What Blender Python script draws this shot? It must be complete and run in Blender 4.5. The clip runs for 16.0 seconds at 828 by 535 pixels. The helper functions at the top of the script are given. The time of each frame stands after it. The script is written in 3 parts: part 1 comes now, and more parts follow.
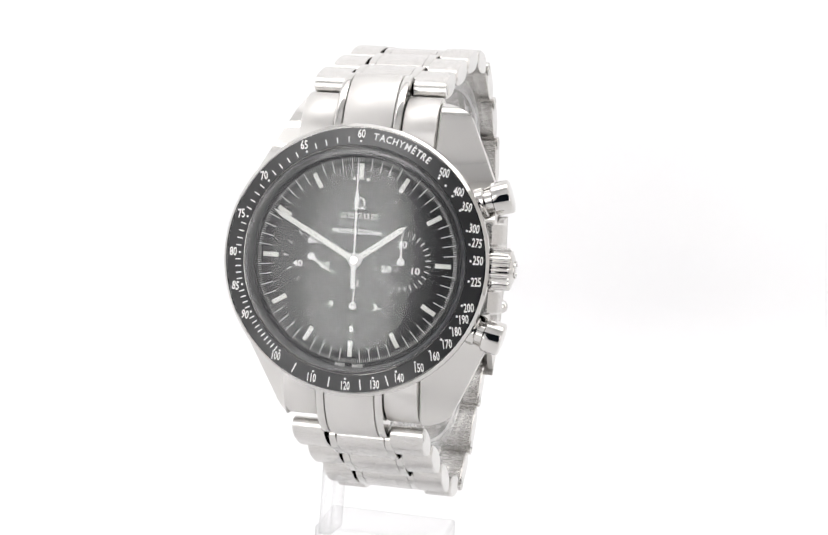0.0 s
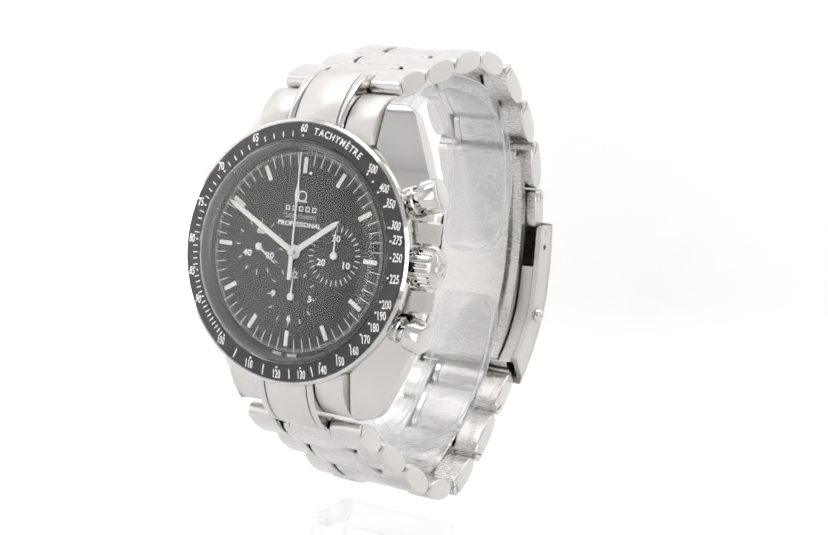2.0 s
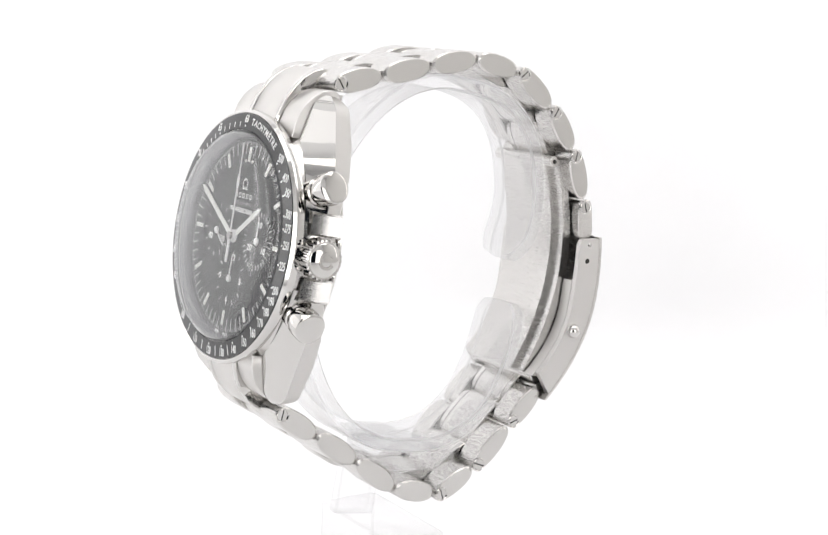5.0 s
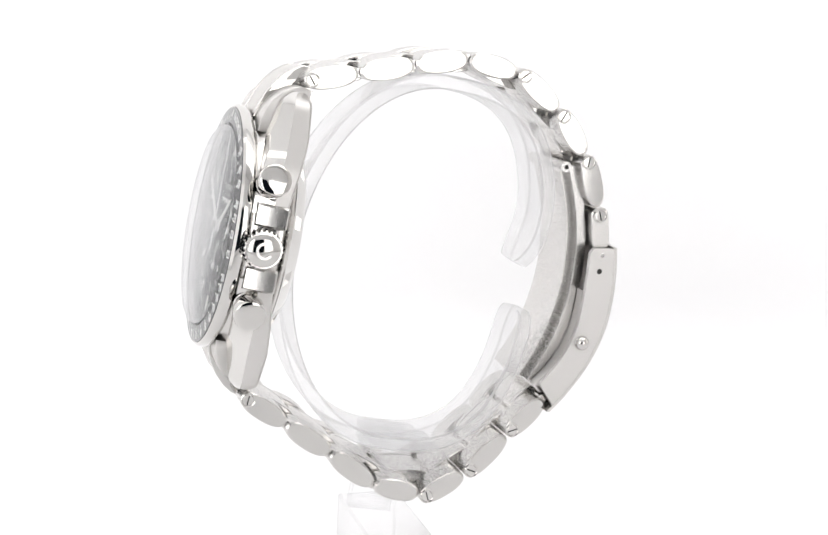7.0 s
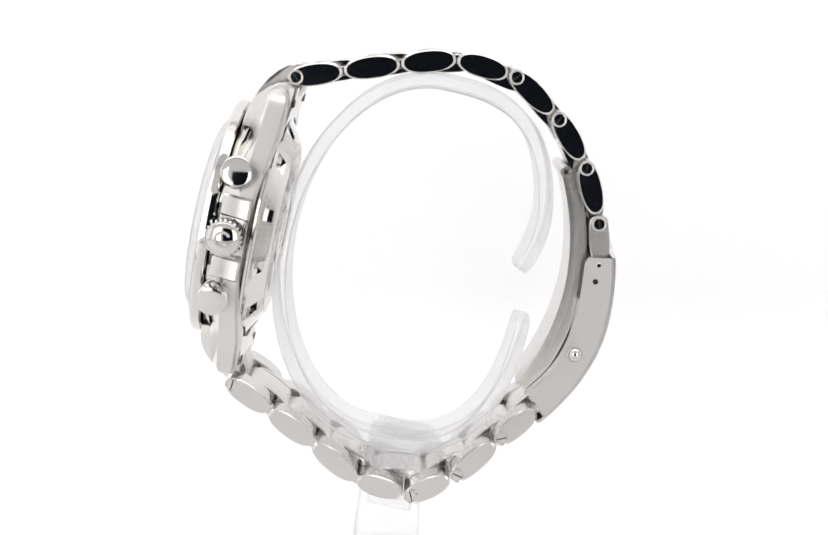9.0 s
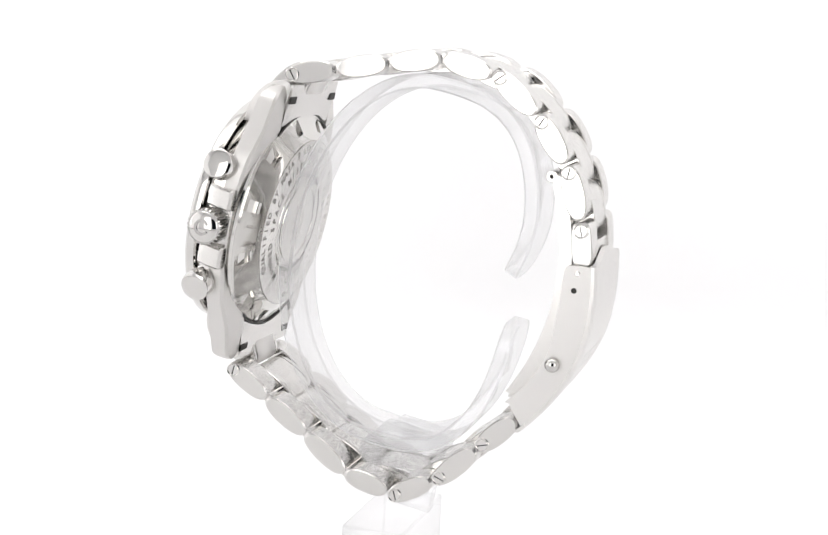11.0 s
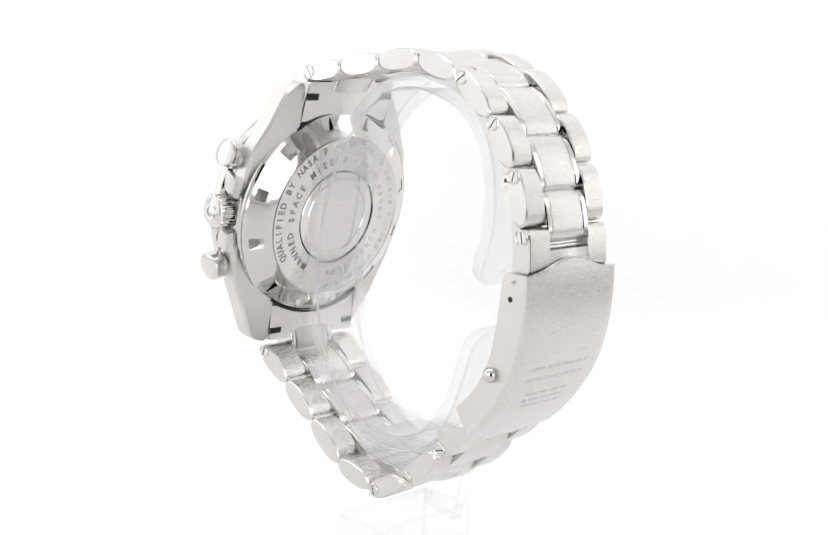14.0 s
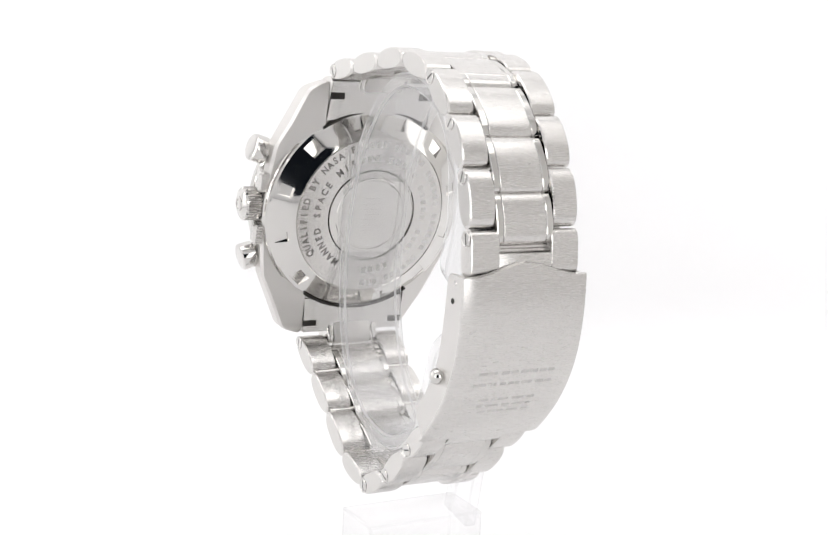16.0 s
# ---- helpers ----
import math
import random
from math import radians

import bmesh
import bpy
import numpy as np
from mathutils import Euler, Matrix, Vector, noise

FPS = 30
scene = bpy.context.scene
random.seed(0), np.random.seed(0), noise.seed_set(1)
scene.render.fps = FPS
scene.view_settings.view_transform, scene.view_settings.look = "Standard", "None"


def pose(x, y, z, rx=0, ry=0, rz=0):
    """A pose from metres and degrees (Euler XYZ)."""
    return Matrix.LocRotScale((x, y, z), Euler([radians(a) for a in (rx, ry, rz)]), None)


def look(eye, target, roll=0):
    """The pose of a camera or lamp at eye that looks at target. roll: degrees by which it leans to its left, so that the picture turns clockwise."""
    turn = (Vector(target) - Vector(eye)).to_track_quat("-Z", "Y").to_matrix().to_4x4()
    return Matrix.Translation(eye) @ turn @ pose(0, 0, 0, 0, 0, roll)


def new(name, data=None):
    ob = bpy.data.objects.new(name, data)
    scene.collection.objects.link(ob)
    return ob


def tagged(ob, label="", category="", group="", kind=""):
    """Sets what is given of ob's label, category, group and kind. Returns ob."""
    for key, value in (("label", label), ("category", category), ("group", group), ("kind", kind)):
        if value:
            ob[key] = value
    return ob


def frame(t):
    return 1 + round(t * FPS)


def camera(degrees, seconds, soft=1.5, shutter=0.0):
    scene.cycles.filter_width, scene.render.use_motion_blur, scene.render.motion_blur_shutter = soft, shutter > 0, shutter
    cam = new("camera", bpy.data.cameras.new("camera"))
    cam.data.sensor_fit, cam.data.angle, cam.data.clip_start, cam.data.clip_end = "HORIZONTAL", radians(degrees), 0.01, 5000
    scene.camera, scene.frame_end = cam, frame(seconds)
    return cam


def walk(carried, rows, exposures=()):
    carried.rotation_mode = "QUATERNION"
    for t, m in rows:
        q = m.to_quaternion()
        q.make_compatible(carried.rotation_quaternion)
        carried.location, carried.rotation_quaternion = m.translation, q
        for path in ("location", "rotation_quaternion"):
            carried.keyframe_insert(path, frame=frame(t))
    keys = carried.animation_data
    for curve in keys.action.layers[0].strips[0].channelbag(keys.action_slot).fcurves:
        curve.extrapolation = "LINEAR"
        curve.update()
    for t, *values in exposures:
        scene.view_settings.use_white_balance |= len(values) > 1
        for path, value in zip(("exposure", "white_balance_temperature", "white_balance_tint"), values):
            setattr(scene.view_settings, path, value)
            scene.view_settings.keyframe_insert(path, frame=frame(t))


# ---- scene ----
MM = 0.001
SPIN = -8.686          # degrees a second, the turntable
END = 16.0

# ---- camera ----
cam = camera(32.46, END, soft=1.4)
EYE = (-0.00085, -0.23171, 0.11209)
AIM = (EYE[0], EYE[1] + math.cos(radians(10.977)), EYE[2] - math.sin(radians(10.977)))
walk(cam, [(0.0, look(EYE, AIM, 2.679)), (END, look(EYE, AIM, 2.679))], [(0.0, 0.0), (END, 0.0)])

# ---- world and light: a white light tent in a dim room; soft boxes, unseen fill lamps ----
world = bpy.data.worlds.new("dim_room")
scene.world = world
world.use_nodes = True
world.node_tree.nodes["Background"].inputs[0].default_value = (0.02, 0.025, 0.035, 1)
world.node_tree.nodes["Background"].inputs[1].default_value = 0.35


def soft_box(name, eye, aim, wide, high, radiance):
    lamp = bpy.data.lights.new(name, "AREA")
    lamp.shape, lamp.size, lamp.size_y = "RECTANGLE", wide, high
    lamp.energy = radiance * math.pi * wide * high
    lamp.color = (1.0, 0.99, 0.985)
    ob = new(name, lamp)
    ob.matrix_world = look(eye, aim)
    return ob


# added fill, out of view: overhead, then three lamps that whiten the backdrop
soft_box("top_fill", (0, 0.0, 0.45), (0, 0.0, 0), 0.50, 0.20, 0.45)
soft_box("backdrop_fill", (0, -0.01, 0.43), (0, 0.15, 0.26), 0.56, 0.26, 1.8)
soft_box("backdrop_side_fill", (-0.195, 0.035, 0.175), (-0.156, 0.143, 0.15), 0.13, 0.23, 1.3)
soft_box("backdrop_side_fill", (0.195, 0.035, 0.175), (0.156, 0.143, 0.15), 0.13, 0.23, 1.3)
soft_box("front_soft_box", (-0.117, -0.252, 0.126), (-0.117, 0, 0.126), 0.074, 0.19, 1.6)
# added wider, dimmer copy behind it, to fade the reflection's edge on the dial
soft_box("front_soft_box", (-0.147, -0.256, 0.126), (-0.147, 0, 0.126), 0.134, 0.21, 1.35)
soft_box("front_soft_box", (0.172, -0.256, 0.120), (0.172, 0, 0.120), 0.152, 0.19, 1.75)
# unseen fill panel, added to brighten what the steel reflects from the left
soft_box("left_side_fill", (-0.316, -0.09, 0.15), (0, -0.09, 0.15), 0.32, 0.27, 0.45)


# ---- materials ----
def material(name, colour, rough=0.5, metal=0.0, grain=0.0, grain_scale=400.0, stretch=(1, 1, 1), bump=0.0, spec=0.5, stains=0.0):
    """A principled material whose tone, roughness and relief vary at two scales (per metre)."""
    m = bpy.data.materials.new(name)
    m.use_nodes = True
    nt = m.node_tree
    n, l = nt.nodes, nt.links
    b = n["Principled BSDF"]
    b.inputs["Base Color"].default_value = (*colour, 1)
    b.inputs["Roughness"].default_value = rough
    b.inputs["Metallic"].default_value = metal
    b.inputs["Specular IOR Level"].default_value = spec
    if grain or bump or stains:
        tc = n.new("ShaderNodeTexCoord")
        mp = n.new("ShaderNodeMapping")
        mp.inputs["Scale"].default_value = [grain_scale * s for s in stretch]
        l.new(tc.outputs["Object"], mp.inputs[0])
        t1 = n.new("ShaderNodeTexNoise")
        t1.inputs["Scale"].default_value = 1.0
        t1.inputs["Detail"].default_value = 5.0
        l.new(mp.outputs[0], t1.inputs["Vector"])
        t2 = n.new("ShaderNodeTexNoise")
        t2.inputs["Scale"].default_value = 160.0
        t2.inputs["Detail"].default_value = 2.0
        l.new(tc.outputs["Object"], t2.inputs["Vector"])
        mr = n.new("ShaderNodeMapRange")
        mr.inputs["From Min"].default_value, mr.inputs["From Max"].default_value = 0.25, 0.75
        mr.inputs["To Min"].default_value, mr.inputs["To Max"].default_value = max(rough - grain, 0.02), rough + grain
        l.new(t1.outputs[0], mr.inputs[0])
        l.new(mr.outputs[0], b.inputs["Roughness"])
        mix = n.new("ShaderNodeMix")
        mix.data_type = "RGBA"
        mix.inputs["A"].default_value = (*[c * (1 - stains) for c in colour], 1)
        mix.inputs["B"].default_value = (*[min(c * (1 + stains), 1) for c in colour], 1)
        l.new(t2.outputs[0], mix.inputs["Factor"])
        l.new(mix.outputs["Result"], b.inputs["Base Color"])
        if bump:
            bp = n.new("ShaderNodeBump")
            bp.inputs["Strength"].default_value = bump
            bp.inputs["Distance"].default_value = 0.00005
            l.new(t1.outputs[0], bp.inputs["Height"])
            l.new(bp.outputs[0], b.inputs["Normal"])
    return m


def clear(name, veil, gloss=0.04, power=5.0, rough=0.04):
    """Clear plastic in thin sheets: see-through, glossy towards grazing view, and as cloudy as veil says."""
    m = bpy.data.materials.new(name)
    m.use_nodes = True
    n, l = m.node_tree.nodes, m.node_tree.links
    n.remove(n["Principled BSDF"])
    tr, gl, fr, mx, df, tl, half, out = (n.new("ShaderNode" + k) for k in ("BsdfTransparent", "BsdfGlossy", "LayerWeight", "MixShader", "BsdfDiffuse", "BsdfTranslucent", "MixShader", "MixShader"))
    tr.inputs[0].default_value = (0.995, 0.995, 0.997, 1)
    gl.inputs["Roughness"].default_value = rough
    fr.inputs[0].default_value = 0.5
    pw, ma = n.new("ShaderNodeMath"), n.new("ShaderNodeMath")
    pw.operation, ma.operation = "POWER", "MULTIPLY_ADD"
    pw.inputs[1].default_value = power
    ma.inputs[1].default_value, ma.inputs[2].default_value = 0.95, gloss
    l.new(fr.outputs["Facing"], pw.inputs[0])
    l.new(pw.outputs[0], ma.inputs[0])
    for d in (df, tl):
        d.inputs[0].default_value = (0.97, 0.97, 0.975, 1)
    half.inputs[0].default_value = 0.75
    l.new(df.outputs[0], half.inputs[1])
    l.new(tl.outputs[0], half.inputs[2])
    l.new(ma.outputs[0], mx.inputs[0])
    l.new(tr.outputs[0], mx.inputs[1])
    l.new(gl.outputs[0], mx.inputs[2])
    noise_tex = n.new("ShaderNodeTexNoise")
    noise_tex.inputs["Scale"].default_value = 220.0
    rng = n.new("ShaderNodeMapRange")
    rng.inputs["To Min"].default_value, rng.inputs["To Max"].default_value = veil * 0.9, veil * 1.1
    tc = n.new("ShaderNodeTexCoord")
    l.new(tc.outputs["Object"], noise_tex.inputs["Vector"])
    l.new(noise_tex.outputs[0], rng.inputs[0])
    l.new(rng.outputs[0], out.inputs[0])
    l.new(mx.outputs[0], out.inputs[1])
    l.new(half.outputs[0], out.inputs[2])
    l.new(out.outputs[0], n["Material Output"].inputs[0])
    return m


STEEL = (0.665, 0.65, 0.632)
BRUSHED = material("brushed_steel", STEEL, 0.27, 1.0, 0.015, 900, (1, 14, 14), 0.003, stains=0.015)
BRUSHED_LONG = material("brushed_steel_lengthwise", STEEL, 0.42, 1.0, 0.015, 900, (14, 1, 14), 0.003, stains=0.015)
POLISHED = material("polished_steel", (0.65, 0.637, 0.617), 0.07, 1.0, 0.02, 700, (1, 1, 1), 0.02, stains=0.02)
SATIN = material("satin_steel", (0.65, 0.635, 0.617), 0.22, 1.0, 0.05, 900, (4, 4, 4), 0.03, stains=0.015)
ENGRAVED = material("engraved_lettering", (0.26, 0.25, 0.24), 0.5, 1.0, 0.05, 900, (1, 1, 1), 0.05)
ETCHED = material("etched_lettering", (0.58, 0.57, 0.555), 0.36, 1.0, 0.05, 900, (1, 1, 1), 0.05)
# near-black that stands for the shade inside slots, holes and gaps
RECESS_SHADE = material("recess_shade", (0.035, 0.033, 0.03), 0.5, 0.6, 0.1, 600)
INSERT = material("black_anodised_ring", (0.028, 0.028, 0.029), 0.18, 0.0, 0.04, 900, (1, 1, 1), 0.02, 0.6, 0.1)
INSERT.node_tree.nodes["Principled BSDF"].inputs["Coat Weight"].default_value = 0.25
INSERT.node_tree.nodes["Principled BSDF"].inputs["Coat Roughness"].default_value = 0.1
DIAL = material("matt_black_dial", (0.026, 0.026, 0.027), 0.55, 0.0, 0.02, 4000, (1, 1, 1), 0.0, 0.25, 0.06)
REHAUT = material("dark_inner_ring", (0.055, 0.057, 0.06), 0.35, 0.0, 0.05, 900, (1, 1, 1), 0.03)
WHITE = material("white_print", (0.80, 0.80, 0.79), 0.5, 0.0, 0.05, 1500, (1, 1, 1), 0.03, stains=0.02)
LUME = material("pale_luminous_paint", (0.78, 0.79, 0.75), 0.6, 0.0, 0.08, 2500, (1, 1, 1), 0.15, stains=0.04)
CRYSTAL = clear("clear_plastic_crystal", 0.008, 0.044, 3.2, 0.07)
ACRYLIC = clear("clear_acrylic", 0.14, 0.06)
CLEAREST = clear("clear_acrylic_block", 0.03)
FROSTED = clear("frosted_acrylic_edge", 0.13)
# whitened acrylic: the bright glint along the ring's chamfers, as colour
EDGE_HIGHLIGHT = clear("acrylic_edge_highlight", 0.6)
SWEEP = material("white_paper", (0.835, 0.834, 0.84), 0.75, 0.0, 0.05, 300, (1, 1, 1), 0.02, stains=0.006)
# the right wall's lack of light, put into the fabric's colour
DIMMED_FABRIC = material("dimmed_tent_fabric", (0.73, 0.72, 0.705), 0.9, 0.0, 0.03, 1500, (1, 1, 1), 0.05, stains=0.02)
FABRIC = material("white_tent_fabric", (0.83, 0.83, 0.835), 0.9, 0.0, 0.03, 1500, (1, 1, 1), 0.05, stains=0.01)


# ---- mesh helpers: lengths in millimetres ----
def finish(bm, name, mats, angle=32, smooth=True):
    bmesh.ops.recalc_face_normals(bm, faces=bm.faces)
    bm.transform(Matrix.Scale(MM, 4))
    me = bpy.data.meshes.new(name)
    bm.to_mesh(me)
    bm.free()
    for m in mats if isinstance(mats, (list, tuple)) else [mats]:
        me.materials.append(m)
    if smooth:
        me.polygons.foreach_set("use_smooth", [True] * len(me.polygons))
        me.set_sharp_from_angle(angle=radians(angle))
    return me


def put(name, mesh, parent, m=None, label=""):
    ob = new(name, mesh)
    ob.parent = parent
    if m is not None:
        ob.matrix_basis = m
    return tagged(ob, label)


def part(name, bm, mats, parent, m=None, label="", angle=32):
    return put(name, finish(bm, name, mats, angle), parent, m, label)


def mm(x, y, z, rx=0, ry=0, rz=0):
    return pose(x * MM, y * MM, z * MM, rx, ry, rz)


def lathe(bm, profile, steps=128, closed=False, mat=0, centre=(0, 0)):
    """Turns (radius, z) pairs about the z axis."""
    rings = []
    for r, z in profile:
        if r < 1e-6:
            rings.append([bm.verts.new((centre[0], centre[1], z))])
        else:
            rings.append([bm.verts.new((centre[0] + r * math.cos(2 * math.pi * i / steps), centre[1] + r * math.sin(2 * math.pi * i / steps), z)) for i in range(steps)])
    pairs = list(zip(rings, rings[1:])) + ([(rings[-1], rings[0])] if closed else [])
    for a, b in pairs:
        for i in range(steps):
            j = (i + 1) % steps
            v = [a[i % len(a)], a[j % len(a)], b[j % len(b)], b[i % len(b)]]
            v = list(dict.fromkeys(v))
            if len(v) > 2:
                bm.faces.new(v).material_index = mat
    return bm


def loft(bm, sections, cap=True, mat=0, cap_mat=None):
    """Joins closed loops of equally many points."""
    loops = [[bm.verts.new(p) for p in s] for s in sections]
    for a, b in zip(loops, loops[1:]):
        for i in range(len(a)):
            j = (i + 1) % len(a)
            bm.faces.new((a[i], a[j], b[j], b[i])).material_index = mat
    if cap:
        for loop in (loops[0], loops[-1]):
            bm.faces.new(loop).material_index = mat if cap_mat is None else cap_mat
    return bm


def prism_x(bm, outline, x0, x1, bevel=0.15, mat=0, cap_mat=None):
    """A (y, z) outline drawn out along x, with bevelled ends."""
    if not bevel:
        return loft(bm, [[(x, *p) for p in outline] for x in (x0, x1)], True, mat, cap_mat)
    cy = sum(p[0] for p in outline) / len(outline)
    cz = sum(p[1] for p in outline) / len(outline)
    far = max(math.hypot(p[0] - cy, p[1] - cz) for p in outline)
    k = 1 - bevel / (0.5 * far)
    small = [(cy + (p[0] - cy) * k, cz + (p[1] - cz) * k) for p in outline]
    return loft(bm, [[(x0, *p) for p in small], [(x0 + bevel, *p) for p in outline], [(x1 - bevel, *p) for p in outline], [(x1, *p) for p in small]], True, mat, cap_mat)


def block(bm, x0, x1, y0, y1, z0, z1, bevel=0.0, mat=0):
    vs = [bm.verts.new((x, y, z)) for x in (x0, x1) for y in (y0, y1) for z in (z0, z1)]
    fs = [bm.faces.new([vs[i] for i in f]) for f in ((0, 1, 3, 2), (4, 6, 7, 5), (0, 4, 5, 1), (2, 3, 7, 6), (0, 2, 6, 4), (1, 5, 7, 3))]
    for f in fs:
        f.material_index = mat
    if bevel:
        es = list({e for f in fs for e in f.edges})
        bmesh.ops.bevel(bm, geom=es, offset=bevel, segments=2, profile=0.5, affect="EDGES")
    return bm


def rod(bm, radius, x0, x1, steps=32, bevel=0.15, mat=0):
    """A round bar along x."""
    prof = [(0, x0), (radius - bevel, x0), (radius, x0 + bevel), (radius, x1 - bevel), (radius - bevel, x1), (0, x1)]
    first = len(bm.verts)
    lathe(bm, prof, steps, mat=mat)
    bm.verts.ensure_lookup_table()
    for v in bm.verts[first:]:
        v.co = Vector((v.co.z, v.co.x, v.co.y))
    return bm


def text_bm(s, size, squeeze=1.0, depth=0.03, spacing=1.0, bold=0.03):
    """Raised writing, centred on the origin, in the xy plane."""
    cu = bpy.data.curves.new("writing", "FONT")
    cu.body, cu.size, cu.align_x, cu.align_y, cu.resolution_u = s, size, "CENTER", "CENTER", 2
    cu.space_character = spacing
    cu.extrude, cu.offset = depth / 2, bold * size
    ob = new("writing", cu)
    bpy.context.view_layer.update()
    me = bpy.data.meshes.new_from_object(ob.evaluated_get(bpy.context.evaluated_depsgraph_get()))
    bm = bmesh.new()
    bm.from_mesh(me)
    bpy.data.objects.remove(ob)
    bpy.data.curves.remove(cu)
    bpy.data.meshes.remove(me)
    bm.transform(Matrix.Diagonal((squeeze, 1, 1, 1)))
    return bm


def clock(a, r, z=0.0, turn=None):
    """The pose on the dial at a degrees clockwise from twelve and radius r; its y axis points outward, or is turned as given."""
    return mm(r * math.sin(radians(a)), r * math.cos(radians(a)), z, 0, 0, -a if turn is None else turn)


# ---- setting: the white sweep and the tent round it ----
def sweep():
    bm = bmesh.new()
    line = [(-258, 0), (118, 0)]
    line += [(118 + 32 * math.sin(radians(a)), 32 - 32 * math.cos(radians(a))) for a in range(5, 91, 5)]
    line += [(150, 470)]
    rows = [[bm.verts.new((x, y, z)) for y, z in line] for x in (-320, 320)]
    back = [[bm.verts.new((x, y + (3 if z > 3 else 0), z - 3)) for y, z in line] for x in (-320, 320)]
    for i in range(len(line) - 1):
        bm.faces.new((rows[0][i], rows[0][i + 1], rows[1][i + 1], rows[1][i]))
        bm.faces.new((back[0][i], back[1][i], back[1][i + 1], back[0][i + 1]))
    ob = new("ground", finish(bm, "ground", SWEEP))
    return tagged(ob, "seamless white paper sweep, curving up behind", "backdrop", kind="structure")


def tent():
    for name, box in (("wall_left", (-325, -321, -266, 156, 0, 470)), ("wall_right", (321, 325, -266, 156, 0, 470)), ("ceiling", (-325, 325, -266, 156, 472, 476))):
        bm = block(bmesh.new(), *box)
        # out of view; greyed so that the steel reflects a dimmer side
        grey = name == "wall_right"
        tagged(new(name, finish(bm, name, DIMMED_FABRIC if grey else FABRIC, smooth=False)), "unseen right tent wall, its fabric greyed to dim reflections" if grey else "plain white fabric of the photo tent", "tent wall", kind="structure")
    # the front has a slot through which the camera looks
    bm = bmesh.new()
    for box in ((-320, -58, -264, -261, 0, 470), (95, 320, -264, -261, 0, 470), (-58, 95, -264, -261, 0, 22), (-58, 95, -264, -261, 211, 470)):
        block(bm, *box)
    tagged(new("wall_front", finish(bm, "wall_front", FABRIC, smooth=False)), "plain white fabric with an opening for the camera", "tent wall", kind="structure")


sweep()
tent()

# ---- the wristwatch: its own axes lie in the dial (x to three, y to twelve, z out of the dial) ----
GROUND = 80.0
TILT = Matrix(((0.977725, 0.021726, -0.208763), (-0.209435, 0.166474, -0.963547), (0.013820, 0.985806, 0.167316))).to_4x4()
DIALPLACE = Matrix.Translation((-9.5225 * MM, -32.8532 * MM, (GROUND - 5.8384) * MM)) @ TILT

watch = tagged(new("wristwatch"), "steel chronograph wristwatch, black dial, link bracelet closed round a stand", "wristwatch")


def wpart(name, bm, mats, label="", m=None, parent=None, angle=32):
    """A part of the watch, or of one of its parts, placed in the watch's own axes."""
    own = m if m is not None else Matrix()
    if parent is None:
        return part(name, bm, mats, watch, DIALPLACE @ own, label, angle)
    return part(name, bm, mats, parent, own, label, angle)


# case: band, lugs, case back
def lug(sx, sy):
    """One lug, from the case band to its tip: brushed top, polished twisted facet, satin flank."""
    bm = bmesh.new()
    stations = []
    for y in (5.0, 7.0, 9.0, 10.5, 12.0, 13.5, 15.0, 16.5, 18.0, 19.5, 20.7, 21.6, 22.3, 22.8, 23.2, 23.5):
        u = (y - 5.0) / 19.0
        tip = max(0, y - 21.6) / 1.9
        zt = -2.2 - 3.3 * u ** 1.6 - 1.1 * tip ** 2
        zf = min(-5.0 - 1.5 * u, zt - 0.4) - 0.5 * tip ** 2
        zb = -7.4 - 1.7 * min(1, u / 0.6) ** 1.2 + 0.7 * tip ** 2
        if sx > 0:
            xo = min(19.2 - 0.05 * (y - 5), 19.1 - 0.44 * (y - 11.3)) - 2.6 * tip ** 2
        else:
            xo = min(19.0 - 0.05 * (y - 5), 17.1 - 0.56 * (y - 12.1)) - 0.4 * tip ** 2
        xo = max(xo, 10.5)
        xb = max(xo - (0.2 if sx > 0 else 0.8) * u, 10.45)
        xf = max(min(18.3 - 13.5 * u, xo - 1.2), min(math.sqrt(max(19.0 ** 2 - y * y, 0)), xo - 0.6), 10.3)
        xi = 10.1
        stations.append([(sx * xi, sy * y, zt - 0.1), (sx * xi, sy * y, zb), (sx * max(xb - 0.5, 10.3), sy * y, zb), (sx * xb, sy * y, zb + 0.4), (sx * xo, sy * y, zf), (sx * xf, sy * y, zt)])
    loft(bm, stations)
    for k, f in enumerate(list(bm.faces)[:-2]):
        f.material_index = 1 if k % 6 == 4 else 0
    return bm


